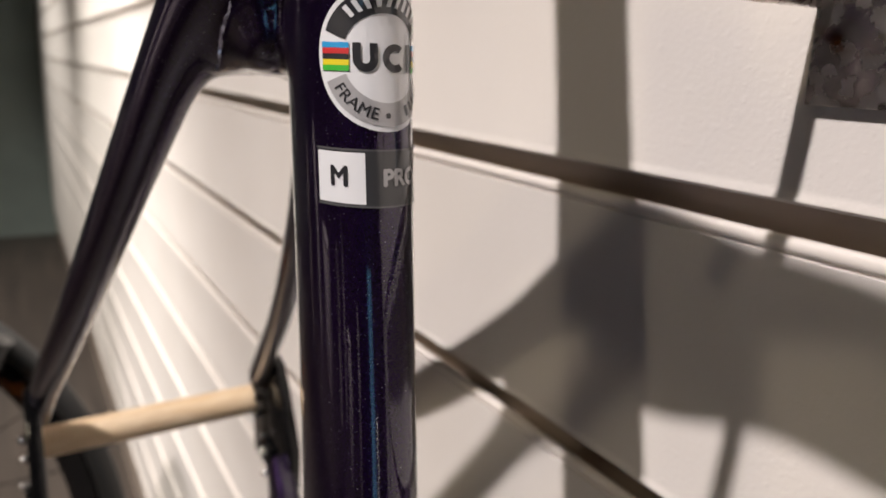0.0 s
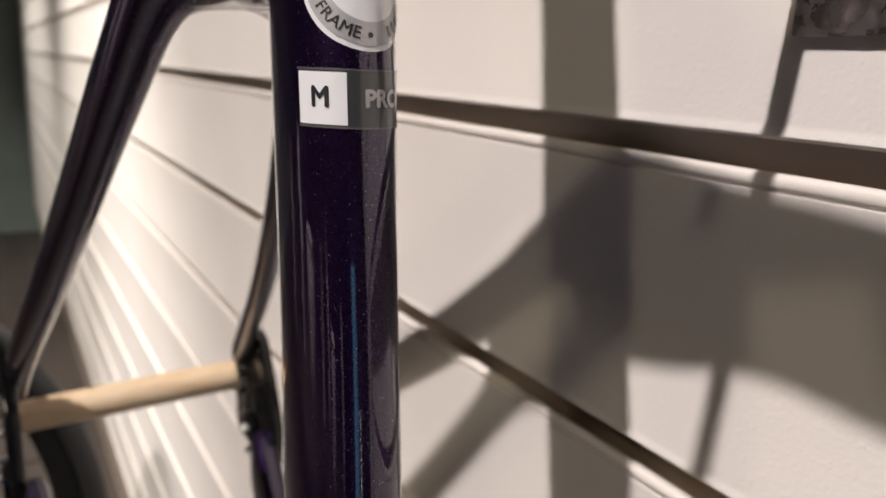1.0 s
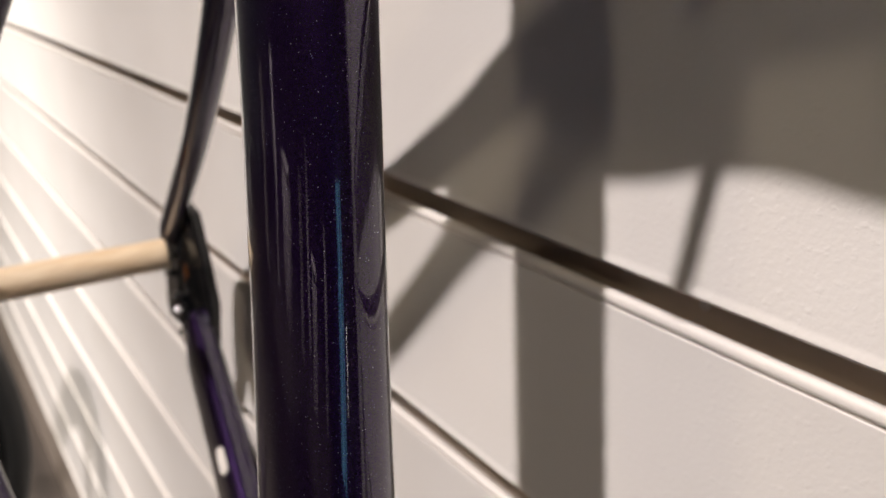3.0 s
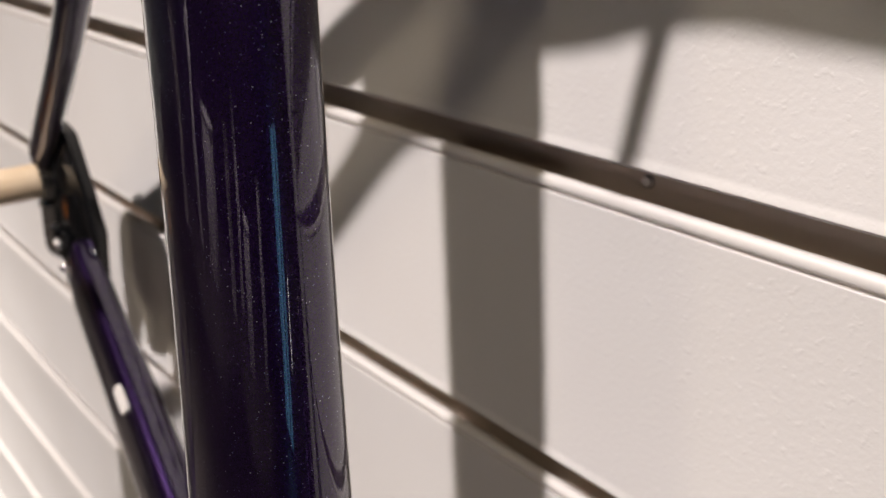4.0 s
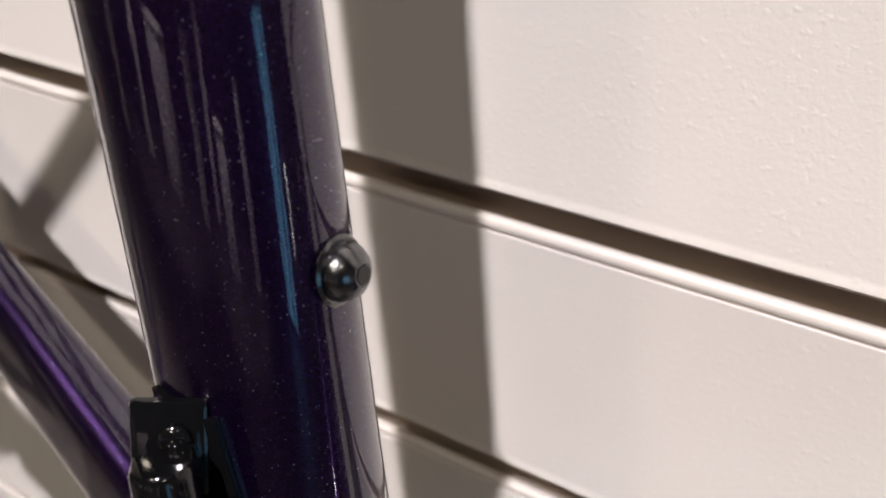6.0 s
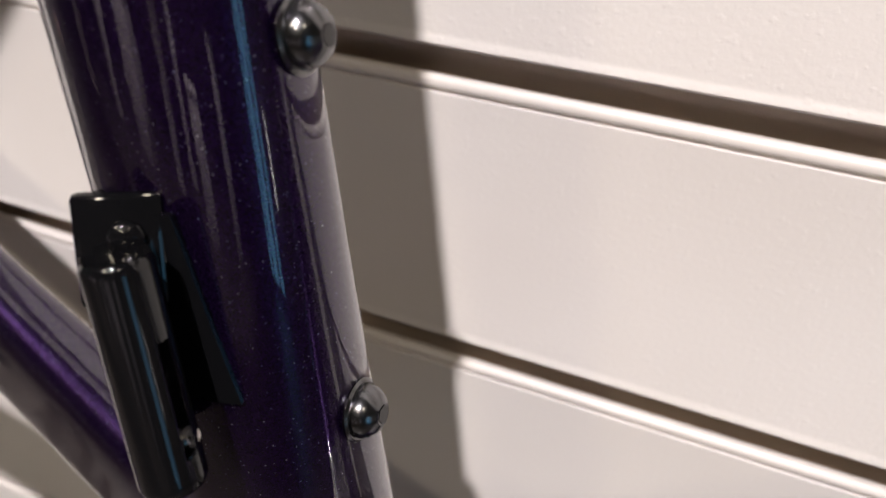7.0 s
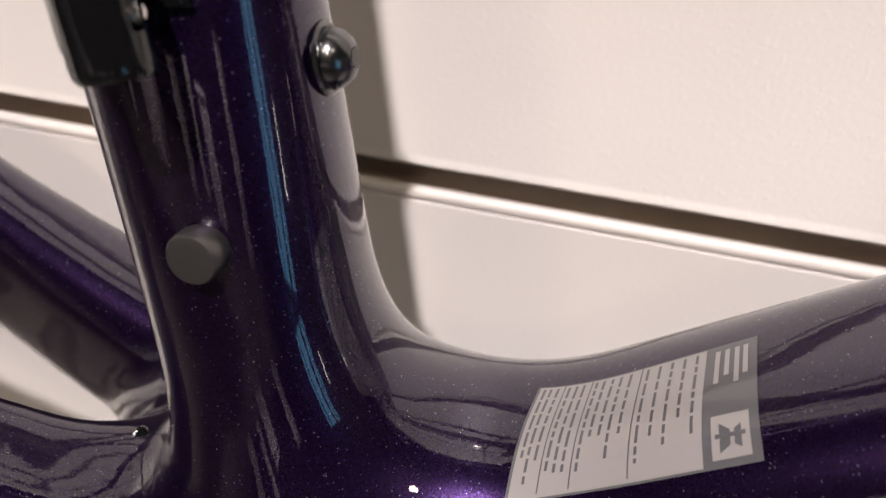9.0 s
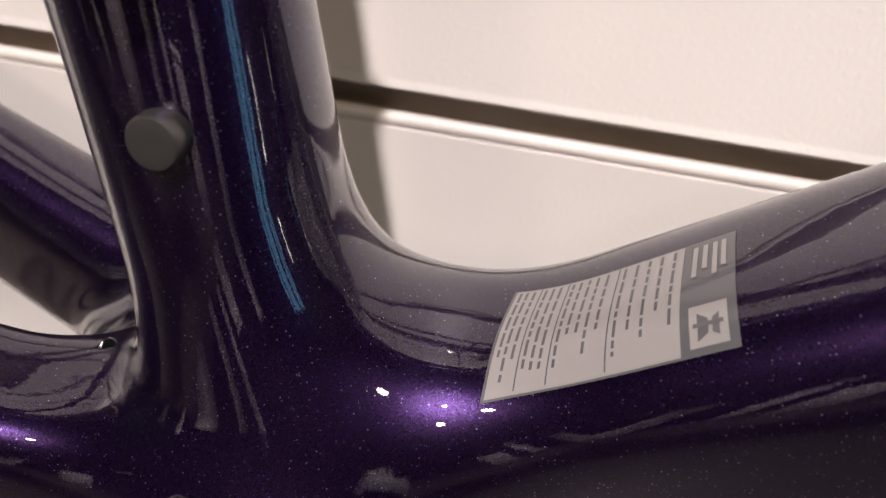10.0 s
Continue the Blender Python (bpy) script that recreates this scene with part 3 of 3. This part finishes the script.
def rounded(w, d, h, r, m):
    """An upright block with rounded corners."""
    bm = bmesh.new()
    outline = []
    for cx, cy, a0 in ((w - r, d - r, 0), (r - w, d - r, 90), (r - w, r - d, 180), (w - r, r - d, 270)):
        for i in range(9):
            a = radians(a0 + 90 * i / 8)
            outline.append((cx + r * math.cos(a), cy + r * math.sin(a)))
    rings = []
    for z, s in ((0, 0.86), (0.0005, 0.95), (0.0012, 1.0), (h - 0.0012, 1.0), (h - 0.0005, 0.95), (h, 0.86)):
        rings.append([bm.verts.new(m @ Vector((x * s, y * s, z))) for x, y in outline])
    n = len(outline)
    for a, b in zip(rings, rings[1:]):
        for i in range(n):
            bm.faces.new((a[i], a[(i + 1) % n], b[(i + 1) % n], b[i]))
    bm.faces.new(rings[0][::-1]), bm.faces.new(rings[-1])
    return bm


top, foot = Vector((0.0487, -0.1360, -0.1967)), Vector((0.0576, -0.1414, -0.2305))
rise = (top - foot).normalized()


def turned(way):
    """Side, depth and rise of a piece that stands along the mount and faces square to a way."""
    w = Vector(way) - rise * Vector(way).dot(rise)
    w.normalize()
    return Matrix((w, rise.cross(w), rise)).transposed().to_4x4()


frame_m = Matrix.Translation(foot) @ turned((0.62, 0.78, 0))
high = (top - foot).length


def slotted_block(m, h):
    """The cage mount: a half-round block with a rounded slot sunk into its flat half."""
    bm = bmesh.new()
    def on(a):
        return (-0.0004 + 0.0050 * math.cos(radians(a)), 0.0002 + 0.0054 * math.sin(radians(a)))
    arc = [on(a) for a in range(180, 289, 6)]
    flat = [on(290), on(292), on(292.2), on(303), on(315), on(315.2), on(322)]
    back = [on(332), on(345), (0.0046, 0.0045), (-0.0050, 0.0045)]
    outline = arc + flat + back
    first, last = len(arc) + 2, len(arc) + 4
    lo, hi = 0.0055, h * 0.66
    levels = [0.0, 0.0004, 0.0010, 0.0018, 0.0040, 0.0053, 0.00551, 0.0060, 0.0070, 0.0085, 0.012, 0.016, hi - 0.004, hi - 0.0015, hi - 0.0006, hi - 0.00001, hi + 0.0002, 0.029, h - 0.0018, h - 0.0010, h - 0.0004, h]
    rings = []
    for z in levels:
        s = 1.0 - 0.10 * max(0.0, 1 - min(z, h - z) / 0.0012) ** 2
        sunk = 0.0024 if lo < z < hi else 0.0
        rings.append([bm.verts.new(m @ Vector((x * s + (0.0006 * sunk / 0.0024 if first <= i <= last else 0), y * s + (sunk if first <= i <= last else 0), z))) for i, (x, y) in enumerate(outline)])
    n = len(outline)
    for p, q in zip(rings, rings[1:]):
        for i in range(n):
            bm.faces.new((p[i], p[(i + 1) % n], q[(i + 1) % n], q[i]))
    bm.faces.new(rings[0][::-1]), bm.faces.new(rings[-1])
    return bm


part("cage_block", slotted_block(frame_m, high), BLACK, mount, "glossy black half-round block with a slot")
part("web", rounded(0.0040, 0.0050, high - 0.006, 0.0015, frame_m @ pose(0.0000, 0.0080, 0.003)), BLACK, mount)
tab_m = Matrix.Translation((0.0425, -0.1325, -0.1990)) @ turned((0.82, 0.57, 0))
tab = part("tab", box((-0.0038, -0.0012, -0.009), (0.0085, 0.0012, 0.0078), 0.0011, tab_m @ pose(0, 0, 0, 0, 8, 0)), BLACK, mount)
part("tab_screw", lathe([(0.0, 0.0014), (0.0018, 0.0013), (0.0025, 0.0007), (0.0026, -0.0005)], tab_m @ pose(0.0035, -0.0013, 0.0010, 90, 0, 0), 24), BLACK, tab)
part("clamp_bolt", lathe([(0.0, 0.0012), (0.0012, 0.0011), (0.0017, 0.0005), (0.0017, -0.002)], frame_m @ pose(0.0028, -0.0018, 0.0074, 78, 0, 30), 24), CHROME, mount, "small bright bolt head")
part("set_screw", lathe([(0.0, 0.0006), (0.0014, 0.0005), (0.0017, 0.0), (0.0017, -0.002)], frame_m @ pose(0.0021, -0.0020, 0.0185, 80, 0, 30), 20), STEEL, mount)

# rear dropouts with their bolts
PLATE = ((-0.256, -0.146), (-0.270, -0.158), (-0.285, -0.170), (-0.288, -0.178), (-0.288, -0.224), (-0.283, -0.229), (-0.270, -0.228), (-0.263, -0.222), (-0.260, -0.238), (-0.252, -0.242), (-0.238, -0.238), (-0.215, -0.222), (-0.213, -0.196), (-0.226, -0.172), (-0.240, -0.150))


def dropout_plate(y):
    bm = bmesh.new()
    f = bm.faces.new([bm.verts.new((x, y - 0.0038, z)) for x, z in PLATE])
    grown = bmesh.ops.extrude_face_region(bm, geom=[f])["geom"]
    bmesh.ops.translate(bm, vec=(0, 0.0076, 0), verts=[v for v in grown if isinstance(v, bmesh.types.BMVert)])
    bmesh.ops.bevel(bm, geom=bm.edges, offset=0.0016, segments=2, affect="EDGES", profile=0.5)
    return bm


def dome_bolt(x, y, z, r, parent):
    head = lathe([(0.0, r * 0.9), (r * 0.4, r * 0.86), (r * 0.7, r * 0.62), (r * 0.92, r * 0.3), (r, 0.0), (r, -0.004)], axes((x, y, z), (0.15, -1, 0.1)), 20)
    return part("dropout_bolt", head, CHROME, parent, "small bright bolt head")


for side in (-1, 1):
    y = MID + side * 0.0665
    plate = part("dropout", dropout_plate(y), BLACK, bike, "black dropout plate")
    for x, z, r in ((-0.2715, -0.1835, 0.0028), (-0.2720, -0.1955, 0.0024), (-0.2585, -0.2045, 0.0017), (-0.2505, -0.2115, 0.0030), (-0.2455, -0.2235, 0.0026)):
        dome_bolt(x, y - (0.0085 if x > -0.265 else 0.0068), z, r, plate)
    part("hanger_block", box((-0.264, y - 0.0075, -0.222), (-0.240, y - 0.0030, -0.205), 0.0020), BLACK, plate)

# pale patch for the bright wall seen through a slot in the far chainstay
p, way = surface_at((-0.1468, -0.0658, -0.2491))
run = (Vector((0.10, -0.012, -0.052)).normalized())
run = (run - way * run.dot(way)).normalized()
slot_m = Matrix.Translation(p) @ Matrix((run, way.cross(run), way)).transposed().to_4x4()
part("slot_patch", rounded(0.0075, 0.0028, 0.0010, 0.0027, slot_m), TRIM, bike, "pale patch for a slot hole with bright wall behind")

# crumpled clear tape on the near stay, its crinkled highlight put into pale colour
random.seed(11)
rows = []
for i in range(15):
    s = i / 14
    c = Vector((-0.0118, -0.1243, 0.0426)).lerp(Vector((-0.0290, -0.1248, 0.0276)), s)
    half = 0.0021 + random.uniform(-0.0007, 0.0010)
    rows.append([c + Vector((j * half, random.uniform(-1, 1) * 0.0002, j * half * 0.9)) for j in (-1, -0.4, 0.3, 1)])
p = settle(np.array([[tuple(q) for q in row] for row in rows]).reshape(-1, 3), 0.0006, 6)
p += np.random.RandomState(3).uniform(-0.0007, 0.0007, p.shape)
bm = bmesh.new()
vs = [bm.verts.new(q) for q in p]
for i in range(14):
    for j in range(3):
        bm.faces.new((vs[i * 4 + j], vs[i * 4 + j + 1], vs[i * 4 + j + 5], vs[i * 4 + j + 4]))
part("crumpled_tape", bm, TAPE, bike, "crumpled clear protective tape", False)

# wooden spacer between the dropouts
a, b = Vector((-0.2795, MID - 0.0625, -0.191)), Vector((-0.2610, MID + 0.0565, -0.1787))
L = (b - a).length
thing("spacer_dowel", lathe([(0.0, 0.0), (0.0080, 0.0), (0.0090, 0.001), (0.0092, L / 2), (0.0090, L - 0.001), (0.0080, L), (0.0, L)], axes(a, b - a), 32), WOOD, "pale wooden dowel wedged between the rear dropouts", "spacer")

# chrome display bracket in the slot
bracket = empty("display_bracket", "worn chrome slatwall bracket with rust spots", "bracket")
part("plate", box((0.0572, -0.0032, 0.0243), (0.108, -0.0008, 0.132), 0.0006), CHROME, bracket)
part("rod", lathe([(0.0, 0.0), (0.0032, 0.0), (0.0032, 0.128), (0.0028, 0.131), (0.0, 0.131)], axes((0.0585, -0.001, 0.050), (0, -1, 0.0)), 24), CHROME, bracket)
part("hook", box((0.064, -0.0052, 0.050), (0.071, -0.0030, 0.075), 0.0008), CHROME, bracket)
# small screw in the slot
thing("slot_screw", lathe([(0.0, 0.0012), (0.0014, 0.0011), (0.0021, 0.0)], axes((0.0463, 0.0128, -0.1092), (0, -1, 0)), 16), CHROME, "rusty screw head deep in a wall slot", "screw")

# ---- the next bicycle's wheel, farther along the wall ----
parked = empty("bicycle", "front wheel of another black bicycle standing along the wall", "bicycle")
wm = Matrix.Translation((-0.90, -0.37, -0.55)) @ pose(0, 0, 0, 0, 0, 58) @ pose(0, 0, 0, 90, 0, 0)
ring_profile = [(0.318 + 0.014 * math.cos(i * math.pi / 8), 0.014 * math.sin(i * math.pi / 8)) for i in range(17)]
wheel = part("wheel", lathe([(0.306, -0.010), (0.285, -0.011), (0.270, -0.006), (0.270, 0.006), (0.285, 0.011), (0.306, 0.010), (0.306, -0.010)], wm, 96), BLACK, parked)
part("tyre", lathe(ring_profile, wm, 96), TYRE, wheel)
part("hub", lathe([(0.0, -0.05), (0.02, -0.05), (0.022, -0.03), (0.012, -0.025), (0.012, 0.025), (0.022, 0.03), (0.02, 0.05), (0.0, 0.05)], wm, 32), BLACK, wheel)
for i in range(20):
    a = 2 * math.pi * i / 20
    d = wm.to_3x3() @ Vector((math.cos(a), math.sin(a), 0))
    part("spoke", lathe([(0.0009, 0.015), (0.0009, 0.272)], axes(wm.translation, d), 6), BLACK, wheel)
blade = part("fork_blade", lathe([(0.0, 0.0), (0.012, 0.0), (0.016, 0.15), (0.019, 0.34), (0.0, 0.342)], axes((-0.78, -0.338, -0.60), (0.05, 0.36, 0.86)), 24), BLACK, parked)
part("fork_band", lathe([(0.0167, 0.225), (0.0186, 0.227), (0.0196, 0.262), (0.0178, 0.264)], axes((-0.78, -0.338, -0.60), (0.05, 0.36, 0.86)), 24), ORANGE, blade, "orange painted band")


# ---- unseen pale plinths, added for mauve streaks in the lacquer ----
for x, y, w, h in ((-1.55, -2.75, 0.20, 0.62), (0.30, -3.1, 0.16, 0.55), (-0.65, -3.2, 0.10, 0.75), (-2.55, -1.75, 0.07, 0.80), (-2.15, -2.35, 0.06, 0.95), (1.35, -3.0, 0.10, 0.85), (-0.15, -3.7, 0.09, 1.0)):
    plinth = empty("streak_plinth", "pale mauve plinth added for mauve streaks in the lacquer", "plinth", "", "plinths across the room")
    part("body", box((x - w, y - w, FLOOR_Z), (x + w, y + w, FLOOR_Z + h), 0.006), STREAK_PLINTH, plinth)
    part("top", box((x - w - 0.01, y - w - 0.01, FLOOR_Z + h + 0.0005), (x + w + 0.01, y + w + 0.01, FLOOR_Z + h + 0.02), 0.004), STREAK_PLINTH, plinth)
